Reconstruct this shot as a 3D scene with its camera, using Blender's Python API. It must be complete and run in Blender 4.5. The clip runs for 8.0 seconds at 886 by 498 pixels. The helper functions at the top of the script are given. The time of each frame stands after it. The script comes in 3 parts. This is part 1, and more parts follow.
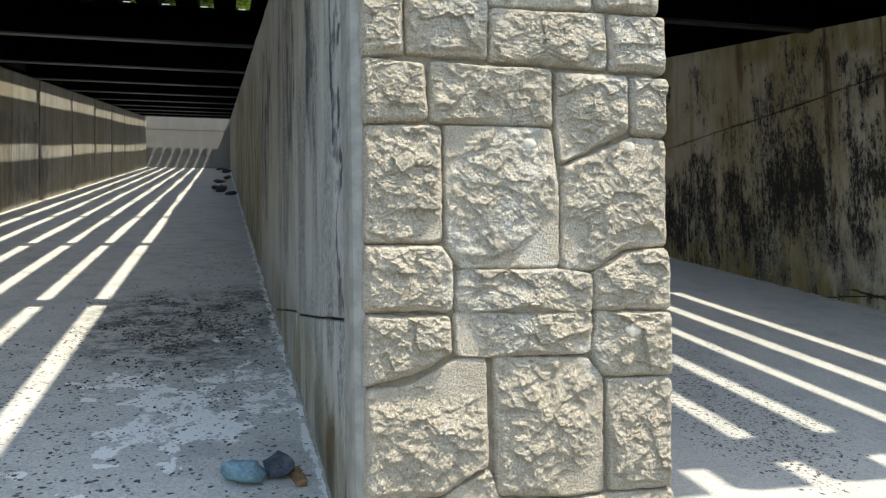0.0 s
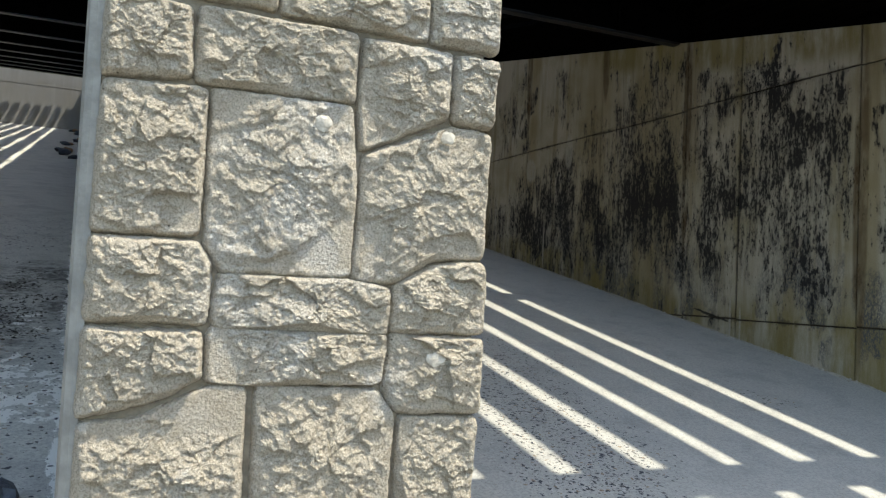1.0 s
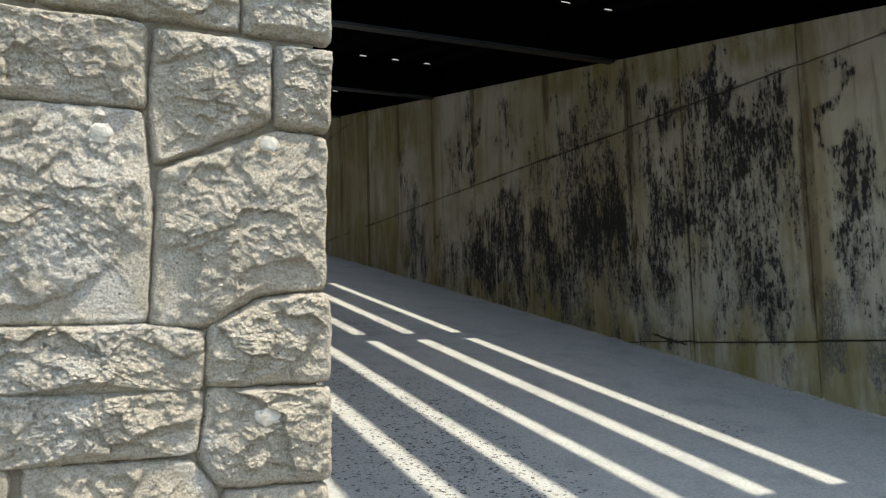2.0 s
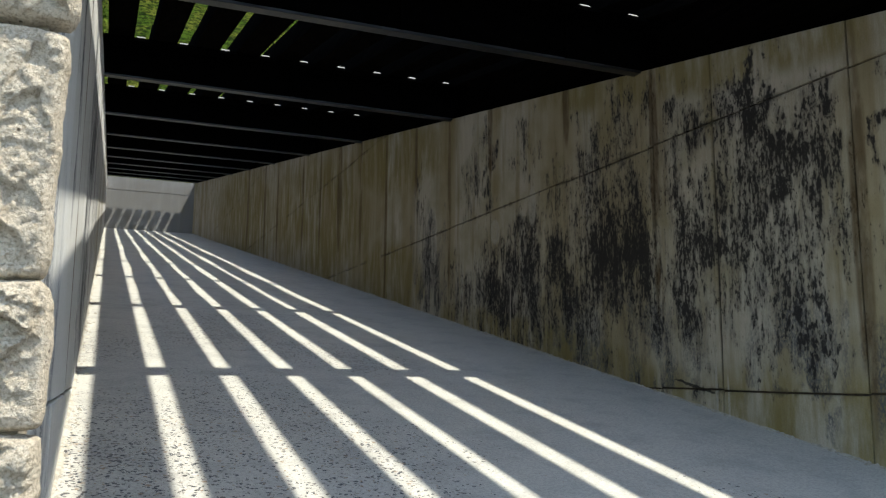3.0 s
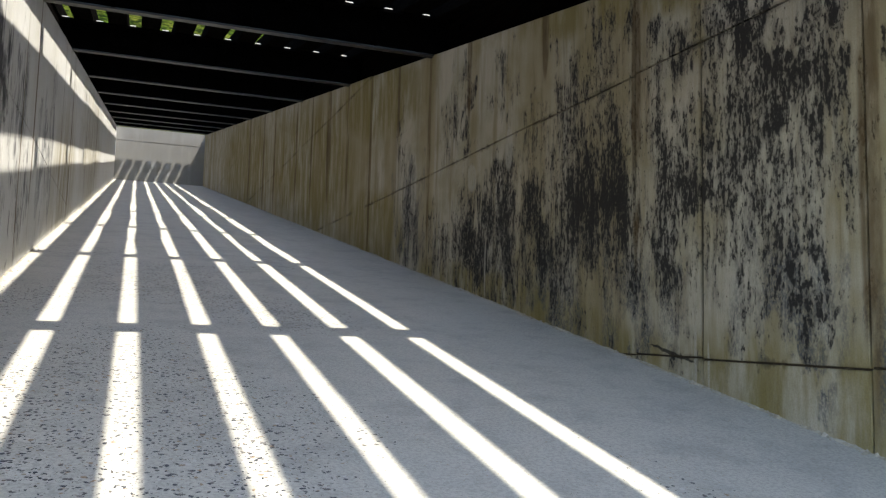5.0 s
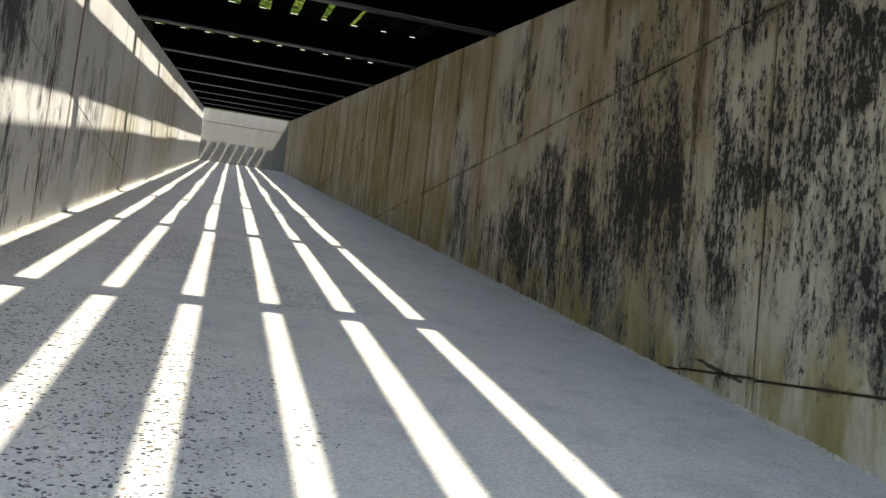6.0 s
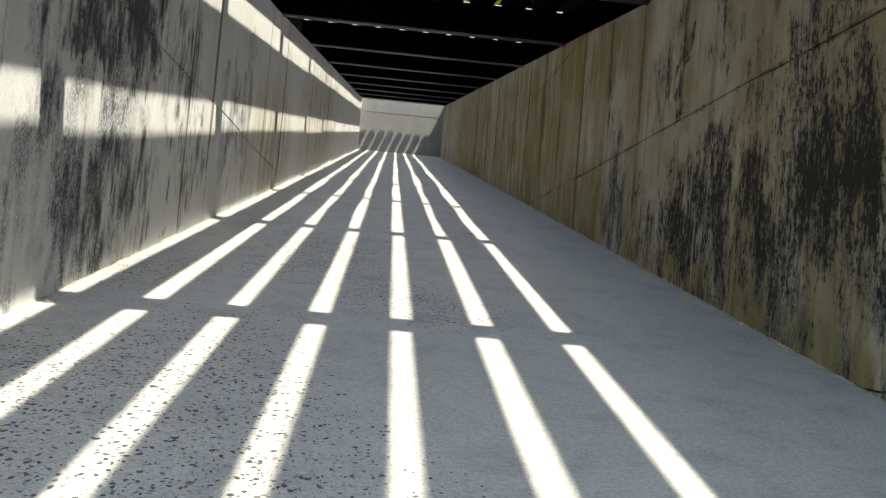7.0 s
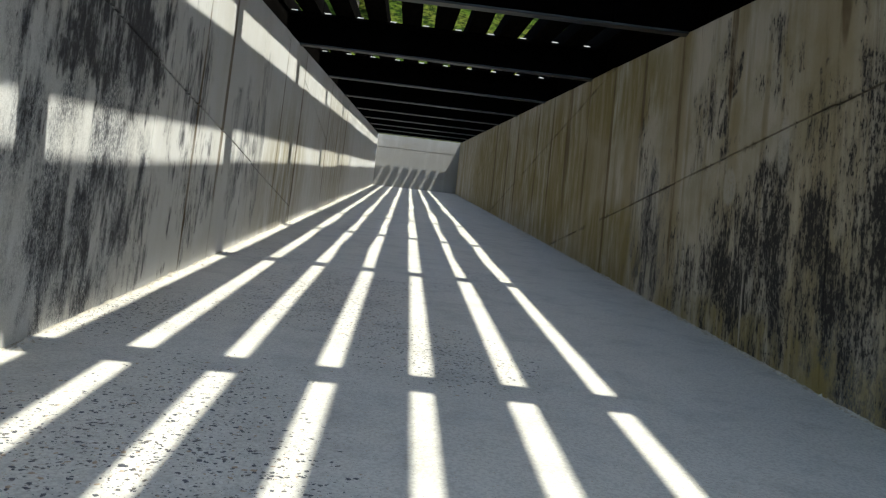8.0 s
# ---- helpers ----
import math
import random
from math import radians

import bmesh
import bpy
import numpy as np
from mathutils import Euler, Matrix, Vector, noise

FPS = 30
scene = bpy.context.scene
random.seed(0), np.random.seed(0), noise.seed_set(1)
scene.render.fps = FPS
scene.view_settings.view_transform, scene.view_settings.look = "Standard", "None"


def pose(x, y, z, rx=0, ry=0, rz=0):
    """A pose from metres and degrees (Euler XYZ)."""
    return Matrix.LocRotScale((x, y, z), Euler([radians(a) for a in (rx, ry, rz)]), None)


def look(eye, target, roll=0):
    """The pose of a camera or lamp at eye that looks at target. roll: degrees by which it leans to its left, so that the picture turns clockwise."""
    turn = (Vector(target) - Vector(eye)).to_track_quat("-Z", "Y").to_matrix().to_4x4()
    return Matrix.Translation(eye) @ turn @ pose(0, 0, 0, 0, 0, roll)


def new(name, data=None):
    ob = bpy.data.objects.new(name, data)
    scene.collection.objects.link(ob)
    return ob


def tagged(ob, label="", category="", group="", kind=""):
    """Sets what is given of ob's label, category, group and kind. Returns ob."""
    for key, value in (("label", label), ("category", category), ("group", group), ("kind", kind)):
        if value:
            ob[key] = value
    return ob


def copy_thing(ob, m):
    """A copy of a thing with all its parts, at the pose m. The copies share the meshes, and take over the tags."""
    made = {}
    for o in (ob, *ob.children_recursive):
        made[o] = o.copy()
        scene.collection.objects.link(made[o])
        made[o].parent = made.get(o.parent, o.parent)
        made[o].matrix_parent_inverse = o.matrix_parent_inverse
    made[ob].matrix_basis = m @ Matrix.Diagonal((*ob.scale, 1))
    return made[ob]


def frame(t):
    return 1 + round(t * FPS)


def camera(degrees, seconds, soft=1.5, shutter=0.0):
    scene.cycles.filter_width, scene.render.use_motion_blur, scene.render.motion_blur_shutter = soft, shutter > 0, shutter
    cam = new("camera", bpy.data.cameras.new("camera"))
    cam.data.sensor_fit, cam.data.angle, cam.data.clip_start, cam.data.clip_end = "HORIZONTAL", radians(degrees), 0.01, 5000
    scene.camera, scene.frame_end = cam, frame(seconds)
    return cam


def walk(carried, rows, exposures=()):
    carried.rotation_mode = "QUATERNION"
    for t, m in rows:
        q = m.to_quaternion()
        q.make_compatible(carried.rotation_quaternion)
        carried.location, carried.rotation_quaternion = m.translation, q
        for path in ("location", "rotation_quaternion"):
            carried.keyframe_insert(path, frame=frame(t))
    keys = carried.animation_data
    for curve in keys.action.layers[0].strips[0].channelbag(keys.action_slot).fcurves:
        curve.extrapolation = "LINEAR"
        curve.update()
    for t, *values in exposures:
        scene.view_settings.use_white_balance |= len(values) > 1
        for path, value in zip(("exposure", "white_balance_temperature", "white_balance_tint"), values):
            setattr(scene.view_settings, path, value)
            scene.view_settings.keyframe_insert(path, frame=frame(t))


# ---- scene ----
# ---- the camera and its walk ----
K = 0.186                                   # rise of the ramp for each metre ahead
RAMP = pose(0, 0, 0, math.degrees(math.atan(K)), 0, 0)
cam = camera(56.0, 8.0, 1.3)
# eye and target as seen from the ramp's own slope
PATH = [
    (0, (-1.200, -2.163, 1.123), (-0.689, -0.244, 0.885), 1.57),
    (0.3, (-1.119, -2.068, 1.167), (-0.558, -0.155, 1.007), 2.01),
    (0.5, (-1.059, -2.018, 1.147), (-0.462, -0.114, 1.008), 3.04),
    (0.7, (-0.965, -1.904, 1.117), (-0.306, -0.019, 1.018), 5.12),
    (1, (-0.861, -1.803, 1.120), (-0.058, 0.013, 0.880), 6.90),
    (1.2, (-0.801, -1.751, 1.108), (0.100, 0.017, 0.863), 7.82),
    (1.5, (-0.696, -1.707, 1.088), (0.180, 0.078, 0.871), 8.57),
    (1.7, (-0.585, -1.643, 1.077), (0.250, 0.168, 0.927), 6.02),
    (2, (-0.448, -1.597, 1.062), (0.399, 0.210, 0.932), 2.95),
    (2.2, (-0.345, -1.538, 1.025), (0.539, 0.252, 0.916), 3.19),
    (3.3, (0.249, -1.020, 0.946), (0.917, 0.865, 0.904), 3.75),
    (3.5, (0.307, -1.006, 0.951), (0.878, 0.908, 0.866), 0.88),
    (3.8, (0.364, -1.027, 0.935), (0.967, 0.876, 0.817), 1.32),
    (4, (0.482, -0.948, 0.935), (1.199, 0.915, 0.817), 5.98),
    (4.2, (0.564, -0.909, 0.927), (1.333, 0.937, 0.918), 10.96),
    (4.5, (0.671, -0.769, 0.892), (1.454, 1.070, 0.855), 9.57),
    (4.7, (0.704, -0.685, 0.918), (1.470, 1.161, 0.829), 7.05),
    (5.8, (1.283, -0.359, 0.751), (1.834, 1.554, 0.559), 6.51),
    (6, (1.320, -0.210, 0.781), (1.836, 1.715, 0.614), 8.76),
    (6.3, (1.336, -0.048, 0.881), (1.706, 1.897, 0.593), 5.57),
    (6.5, (1.372, 0.037, 0.921), (1.701, 1.985, 0.606), 4.25),
    (6.7, (1.396, 0.081, 0.923), (1.688, 2.035, 0.612), 5.42),
    (7, (1.502, 0.226, 0.886), (1.643, 2.204, 0.620), 5.60),
    (7.3, (1.586, 0.383, 0.928), (1.661, 2.362, 0.649), 3.13),
    (7.5, (1.554, 0.479, 0.934), (1.567, 2.456, 0.630), 6.04),
    (7.7, (1.530, 0.510, 0.916), (1.550, 2.485, 0.602), 5.58),
    (8, (1.463, 0.718, 0.861), (1.566, 2.707, 0.679), 6.66),
]
walk(cam, [(t, RAMP @ look(eye, target, roll)) for t, eye, target, roll in PATH], [
    (0.0, 1.56, 7200, 5), (2.2, 1.41, 7100, 5), (3.3, 1.85, 6950, 5), (4.5, 2.17, 7150, 8), (6.0, 2.35, 7450, 7), (6.5, 2.36, 7600, 5),
    (7.0, 2.24, 7350, 4), (8.0, 2.02, 6850, 3)])

# ---- light ----
SUN = Vector((0.395, -0.19, 0.965)).normalized()      # towards the sun
world = bpy.data.worlds.new("sky")
scene.world = world
world.use_nodes = True
wn = world.node_tree.nodes
sky = wn.new("ShaderNodeTexSky")
sky.sky_type, sky.sun_disc = "NISHITA", False
sky.sun_elevation, sky.sun_rotation = math.asin(SUN.z), math.atan2(SUN.x, SUN.y)
world.node_tree.links.new(sky.outputs[0], wn["Background"].inputs[0])
wn["Background"].inputs[1].default_value = 0.15
sun = new("sun", bpy.data.lights.new("sun", "SUN"))
sun.data.energy, sun.data.angle, sun.data.color = 2.22, radians(0.75), (1.0, 0.98, 0.94)
sun.matrix_world = look((0, 0, 30), Vector((0, 0, 30)) - SUN)

# ---- sizes ----
W = 3.57            # width of each channel
H = 2.24            # height of the walls over the ramp
SHIFT = -4.43       # from the one channel to the other
DIV = SHIFT + W     # far side of the dividing wall
END = 36.0          # the wall at the ramp's head
FACE = -0.135       # front of the dividing wall, behind the stones
LIFTS = [0.65 + 1.65 * n for n in range(6)]           # level lines where the concrete was poured in lifts


# ---- materials ----
class Nodes:
    """A material under construction."""

    def __init__(self, name):
        self.m = bpy.data.materials.new(name)
        self.m.use_nodes = True
        self.t = self.m.node_tree
        self.b = self.t.nodes["Principled BSDF"]
        self.pos = self.t.nodes.new("ShaderNodeNewGeometry").outputs["Position"]

    def put(self, socket, value):
        if isinstance(value, bpy.types.NodeSocket):
            self.t.links.new(value, socket)
        elif isinstance(value, tuple) and len(value) == 3 and socket.type == "RGBA":
            socket.default_value = (*value, 1)
        else:
            socket.default_value = value

    def math(self, op, a, b=0.0, c=0.0):
        n = self.t.nodes.new("ShaderNodeMath")
        n.operation = op
        for s, v in zip(n.inputs, (a, b, c)):
            self.put(s, v)
        return n.outputs[0]

    def scaled(self, vec, x, y, z):
        n = self.t.nodes.new("ShaderNodeVectorMath")
        n.operation = "MULTIPLY"
        self.put(n.inputs[0], vec)
        n.inputs[1].default_value = (x, y, z)
        return n.outputs[0]

    def noise(self, scale, detail=4.0, rough=0.55, vec=None, warp=0.0):
        n = self.t.nodes.new("ShaderNodeTexNoise")
        self.put(n.inputs["Vector"], self.pos if vec is None else vec)
        n.inputs["Scale"].default_value, n.inputs["Detail"].default_value = scale, detail
        n.inputs["Roughness"].default_value, n.inputs["Distortion"].default_value = rough, warp
        return n.outputs["Fac"]

    def cells(self, scale, what="Distance", vec=None):
        n = self.t.nodes.new("ShaderNodeTexVoronoi")
        self.put(n.inputs["Vector"], self.pos if vec is None else vec)
        n.inputs["Scale"].default_value = scale
        return n.outputs[what]

    def step(self, value, lo, hi, a=0.0, b=1.0):
        n = self.t.nodes.new("ShaderNodeMapRange")
        n.interpolation_type = "SMOOTHSTEP"
        for s, v in zip(n.inputs, (value, lo, hi, a, b)):
            self.put(s, v)
        return n.outputs[0]

    def mix(self, fac, a, b, blend="MIX"):
        n = self.t.nodes.new("ShaderNodeMix")
        n.data_type, n.blend_type = "RGBA", blend
        self.put(n.inputs[0], fac)
        self.put(n.inputs[6], a)
        self.put(n.inputs[7], b)
        return n.outputs[2]

    def axes(self):
        n = self.t.nodes.new("ShaderNodeSeparateXYZ")
        self.put(n.inputs[0], self.pos)
        return n.outputs[0], n.outputs[1], n.outputs[2]

    def random(self):
        return self.t.nodes.new("ShaderNodeObjectInfo").outputs["Random"]

    def island(self):
        return self.t.nodes.new("ShaderNodeNewGeometry").outputs["Random Per Island"]

    def spots(self, u, v, ellipses):
        """A soft mask, full in the middle of each ellipse (u, v, half width, half height, weight if not 1)."""
        total = 0.0
        for cu, cv, ru, rv, *weight in ellipses:
            du = self.math("DIVIDE", self.math("SUBTRACT", u, cu), ru)
            dv = self.math("DIVIDE", self.math("SUBTRACT", v, cv), rv)
            d = self.math("ADD", self.math("MULTIPLY", du, du), self.math("MULTIPLY", dv, dv))
            top = weight[0] if weight else 1.0
            total = self.math("MAXIMUM", self.math("MULTIPLY", self.math("SUBTRACT", 1.0, d), top), total)
        return total

    def done(self, colour, rough=0.85, bump=None, strength=0.3, distance=0.01, metal=0.0):
        self.put(self.b.inputs["Base Color"], colour)
        self.put(self.b.inputs["Roughness"], rough)
        self.b.inputs["Metallic"].default_value = metal
        if bump is not None:
            n = self.t.nodes.new("ShaderNodeBump")
            n.inputs["Strength"].default_value, n.inputs["Distance"].default_value = strength, distance
            self.put(n.inputs["Height"], bump)
            self.t.links.new(n.outputs[0], self.b.inputs["Normal"])
        return self.m


def wall_concrete(name, mould, grey, ochre=0.5, tone=(0.40, 0.37, 0.31), pale=(), rust=(), streak=1.0, cracks=(), coarse=1.0, moss=(), soot=0.66, ink=0.95, cast=(0.066, 0.066, 0.069), lifts=False):
    """Board-cast concrete. Ellipses (along, above the ramp, half sizes) of black growth, bluish run-off, pale lime and rusty streaks."""
    n = Nodes(name)
    x, y, z = n.axes()
    h = n.math("SUBTRACT", z, n.math("MULTIPLY", y, K))
    brown = (tone[0] * 0.62, tone[1] * 0.55, tone[2] * 0.38)
    col = n.mix(n.noise(1.3, 5), tone, tuple(c * 0.80 for c in tone))
    broad = n.noise(1.5, 4, 0.6, vec=n.scaled(n.pos, 1, 1, 0.05), warp=0.3)
    col = n.mix(n.step(broad, 0.44, 0.60, 0, 0.75 * streak), col, brown)
    middle = n.noise(4.2, 6, 0.6, vec=n.scaled(n.pos, 1, 1, 0.10))
    col = n.mix(n.step(middle, 0.50, 0.66, 0, 0.7 * streak), col, tuple(c * 0.8 for c in brown))
    col = n.mix(n.step(middle, 0.46, 0.34, 0, 0.35), col, tuple(min(0.8, c * 1.12) for c in tone))
    col = n.mix(n.step(n.noise(15.0, 6, 0.65, vec=n.scaled(n.pos, 1, 1, 0.10)), 0.55, 0.72, 0, 0.45 * streak), col, (0.13, 0.095, 0.05))
    low = n.math("MULTIPLY", n.step(n.noise(2.1, 4), 0.45, 0.68), ochre)
    col = n.mix(low, col, (0.27, 0.22, 0.09))
    flake = n.noise(85.0, 6, 0.78, vec=n.scaled(n.pos, 1, 1, 0.55))
    drip = n.noise(23.0 * coarse, 6, 0.62, vec=n.scaled(n.pos, 1, 1, 0.26))
    run = n.noise(6.0 * coarse, 6, 0.62, vec=n.scaled(n.pos, 1, 1, 0.28))
    wy = n.math("ADD", y, n.step(n.noise(2.2, 5), 0.25, 0.75, -0.25, 0.25))
    wh = n.math("ADD", h, n.step(n.noise(2.6, 5, vec=n.scaled(n.pos, 1.7, 1.7, 1.2)), 0.25, 0.75, -0.28, 0.28))
    if moss:
        g = n.math("MULTIPLY", n.step(n.spots(wy, h, moss), 0.0, 0.7), n.step(n.noise(5.0, 6, 0.65, vec=n.scaled(n.pos, 1, 1, 0.25)), 0.34, 0.60))
        col = n.mix(n.math("MULTIPLY", g, 0.85), col, (0.25, 0.20, 0.065))
    if grey:
        g = n.math("MULTIPLY", n.step(n.spots(wy, wh, grey), 0.0, 0.5), n.step(run, 0.36, 0.60))
        g = n.math("MULTIPLY", g, n.step(flake, 0.40, 0.56, 0.10, 1.0))
        col = n.mix(n.math("MULTIPLY", g, 0.88), col, (0.085, 0.095, 0.115))
    if mould:
        area_ = n.spots(wy, wh, mould)
        grain = n.math("MULTIPLY", n.math("SUBTRACT", run, 0.5), 1.3)
        grain = n.math("ADD", grain, n.math("MULTIPLY", n.math("SUBTRACT", drip, 0.5), 1.3))
        wash = n.math("ADD", n.math("MULTIPLY", area_, 0.62), grain)
        inside = n.step(area_, 0.0, 0.2)
        col = n.mix(n.math("MULTIPLY", n.step(wash, 0.04, 0.60, 0, soot), inside), col, cast)
        chips = n.noise(46.0, 4, 0.68, vec=n.scaled(n.pos, 1, 1, 0.42))
        speck = n.math("ADD", wash, n.math("MULTIPLY", n.math("SUBTRACT", chips, 0.5), 2.0))
        speck = n.math("ADD", speck, n.math("MULTIPLY", n.math("SUBTRACT", flake, 0.5), 1.5))
        col = n.mix(n.math("MULTIPLY", n.step(speck, 0.30, 0.60, 0, ink), inside), col, n.mix(flake, (0.008, 0.008, 0.009), (0.026, 0.024, 0.024)))
    if rust:
        g = n.math("MULTIPLY", n.step(n.spots(y, h, [(a, b, c * 0.65, d) for a, b, c, d in rust]), 0.0, 0.6), n.step(run, 0.30, 0.55))
        col = n.mix(n.math("MULTIPLY", g, 0.8), col, (0.12, 0.078, 0.033))
    if lifts:
        # grime caught on the level lines between the pours
        off = n.math("ABSOLUTE", n.math("SUBTRACT", n.math("FRACT", n.math("ADD", n.math("DIVIDE", n.math("SUBTRACT", z, LIFTS[0]), 1.65), 0.5)), 0.5))
        off = n.math("ADD", n.math("MULTIPLY", off, 1.65), n.step(drip, 0.3, 0.7, -0.015, 0.015))
        g = n.math("MULTIPLY", n.step(off, 0.026, 0.004), n.step(n.noise(1.7, 3, vec=n.scaled(n.pos, 0, 1, 0)), 0.46, 0.60))
        col = n.mix(n.math("MULTIPLY", g, 0.5), col, (0.035, 0.028, 0.02))
    if cracks:
        g = n.math("MULTIPLY", n.step(n.spots(y, n.math("ADD", h, n.step(run, 0.3, 0.7, -0.012, 0.012)), cracks), 0.0, 0.4), n.step(flake, 0.30, 0.42))
        col = n.mix(n.math("MULTIPLY", g, 0.9), col, (0.025, 0.023, 0.02))
    if pale:
        g = n.math("MULTIPLY", n.step(n.spots(y, h, pale), 0.0, 0.5), n.step(flake, 0.35, 0.5))
        col = n.mix(n.math("MULTIPLY", g, 0.75), col, (0.52, 0.49, 0.42))
    fine = n.noise(160, 3, 0.6)
    holes = n.step(n.cells(38), 0.06, 0.13)
    col = n.mix(n.step(fine, 0.35, 0.7, 0.0, 0.20), col, (0.08, 0.07, 0.06))
    bump = n.math("ADD", n.math("MULTIPLY", n.noise(9, 6, 0.6), 0.7), n.math("MULTIPLY", fine, 0.25))
    bump = n.math("ADD", bump, n.math("MULTIPLY", holes, 0.2))
    n.b.inputs["Specular IOR Level"].default_value = 0.25
    return n.done(col, n.step(flake, 0.3, 0.7, 0.78, 0.95), bump, 0.5, 0.014)


RIGHT_WALL = wall_concrete("stained_concrete", [
    (2.38, 1.93, 0.34, 0.22), (2.30, 1.45, 0.24, 0.75), (1.96, 1.55, 0.24, 0.42, 0.75), (2.05, 1.05, 0.22, 0.35, 0.7), (2.86, 1.00, 0.16, 0.85),
    (2.60, 1.40, 0.16, 0.5, 0.6), (3.05, 1.78, 0.22, 0.28, 0.65), (3.14, 0.95, 0.22, 0.55, 0.6), (3.85, 0.85, 0.62, 0.70), (3.75, 1.85, 0.42, 0.35, 0.65),
    (4.05, 1.55, 0.40, 0.25, 0.6), (4.60, 0.80, 0.50, 0.55, 0.85), (4.2, 1.7, 0.22, 0.40, 0.6), (5.68, 0.52, 0.72, 0.45), (5.15, 1.05, 0.20, 0.40, 0.85),
    (6.02, 1.65, 0.12, 0.50, 0.8), (5.2, 1.75, 0.25, 0.4, 0.5), (7.9, 1.33, 0.30, 0.35, 0.5), (7.6, 0.55, 0.50, 0.55, 0.55), (6.4, 1.55, 0.3, 0.5, 0.4),
    (1.48, 1.72, 0.10, 0.40, 0.75), (1.42, 1.05, 0.20, 0.55, 0.75), (1.0, 0.9, 0.3, 0.6, 0.7), (0.45, 1.2, 0.3, 0.7, 0.6), (2.1, 0.57, 0.36, 0.10, 0.9),
    (3.9, 0.95, 1.2, 1.0, 0.68), (2.35, 1.2, 0.8, 1.1, 0.66), (5.4, 0.5, 1.2, 0.75, 0.85), (3.0, 0.9, 0.5, 0.9, 0.7), (6.6, 0.35, 0.5, 0.4, 0.45), (5.6, 0.30, 0.8, 0.30, 0.95), (4.4, 0.45, 0.6, 0.35, 0.8)],
    [(4.3, 0.30, 1.6, 0.35), (2.1, 0.50, 0.7, 0.30), (1.4, 0.45, 0.36, 0.36), (3.0, 0.45, 0.4, 0.3), (7.6, 0.6, 0.7, 0.6)], 0.45, (0.60, 0.55, 0.45),
    [(5.53, 0.24, 0.016, 0.28), (2.80, 0.14, 0.014, 0.20), (2.70, 0.10, 0.012, 0.16), (5.85, 1.0, 0.12, 0.14), (5.1, 1.25, 0.08, 0.2)],
    [(3.34, 1.5, 0.09, 1.1), (9.2, 1.1, 0.10, 1.4), (1.70, 1.2, 0.10, 1.3), (4.5, 2.1, 0.10, 0.4), (5.95, 2.0, 0.10, 0.6), (8.05, 1.8, 0.08, 0.7), (7.0, 1.3, 0.07, 1.3), (10.4, 1.4, 0.14, 1.2),
     (12.9, 1.4, 0.13, 1.2), (14.3, 1.2, 0.16, 1.3), (11.6, 1.5, 0.25, 1.2), (16.8, 1.2, 0.2, 1.3), (18.4, 1.2, 0.25, 1.4), (20.9, 1.2, 0.3, 1.4)],
    coarse=0.9, moss=[(1.6, 0.10, 1.8, 0.38), (5.0, 0.06, 2.5, 0.24), (9.0, 0.3, 1.6, 0.6), (13.5, 1.0, 4.5, 1.4), (22.0, 1.0, 6.0, 1.6), (9.0, 1.9, 2.4, 0.6), (3.0, 2.2, 2.4, 0.25)],
    cracks=[(3.0, 0.115, 0.22, 0.012), (2.74, 0.9, 0.010, 0.9)], lifts=True)
DIVIDER_WALL = wall_concrete("grey_streaked_concrete", [
    (4.20, 1.35, 0.26, 0.40), (5.05, 1.38, 0.42, 0.38), (4.6, 1.7, 0.5, 0.3, 0.6), (4.0, 0.5, 0.12, 0.4, 0.55), (4.35, 0.35, 0.22, 0.30, 0.7), (5.15, 0.42, 0.20, 0.35, 0.6),
    (5.9, 0.45, 0.16, 0.35, 0.5), (1.85, 1.6, 0.12, 0.7, 0.9), (0.70, 1.2, 0.10, 0.8, 0.55), (0.62, 1.7, 0.2, 0.4, 0.4), (3.6, 1.0, 0.1, 0.5, 0.6), (6.3, 1.5, 0.2, 0.3, 0.45), (4.6, 1.45, 1.1, 0.5, 0.8), (4.7, 0.40, 1.0, 0.45, 0.62), (8.0, 0.9, 0.5, 0.6, 0.45), (6.0, 1.25, 0.7, 0.6, 0.5), (6.5, 0.5, 0.6, 0.4, 0.48), (3.7, 1.3, 0.25, 0.8, 0.6)],
    [(0.6, 0.5, 1.0, 0.7), (1.9, 1.65, 0.30, 0.9), (4.5, 0.55, 0.9, 0.8), (3.6, 0.9, 0.25, 1.0), (7.6, 0.9, 0.35, 0.6), (8.6, 1.0, 0.3, 0.8)], 0.08, (0.76, 0.762, 0.755), (),
    [(2.45, 1.2, 0.05, 1.2), (6.2, 1.0, 0.05, 1.2), (6.98, 1.2, 0.08, 1.4), (9.7, 1.2, 0.05, 1.3), (11.2, 1.2, 0.10, 1.3), (14.8, 1.2, 0.10, 1.3), (18.6, 1.2, 0.1, 1.3)], 0.14, coarse=0.8, soot=0.9, ink=0.6, cast=(0.085, 0.092, 0.112),
    moss=[(10.5, 0.6, 2.5, 1.2, 0.5), (17.0, 1.0, 5.0, 1.5, 0.5)])
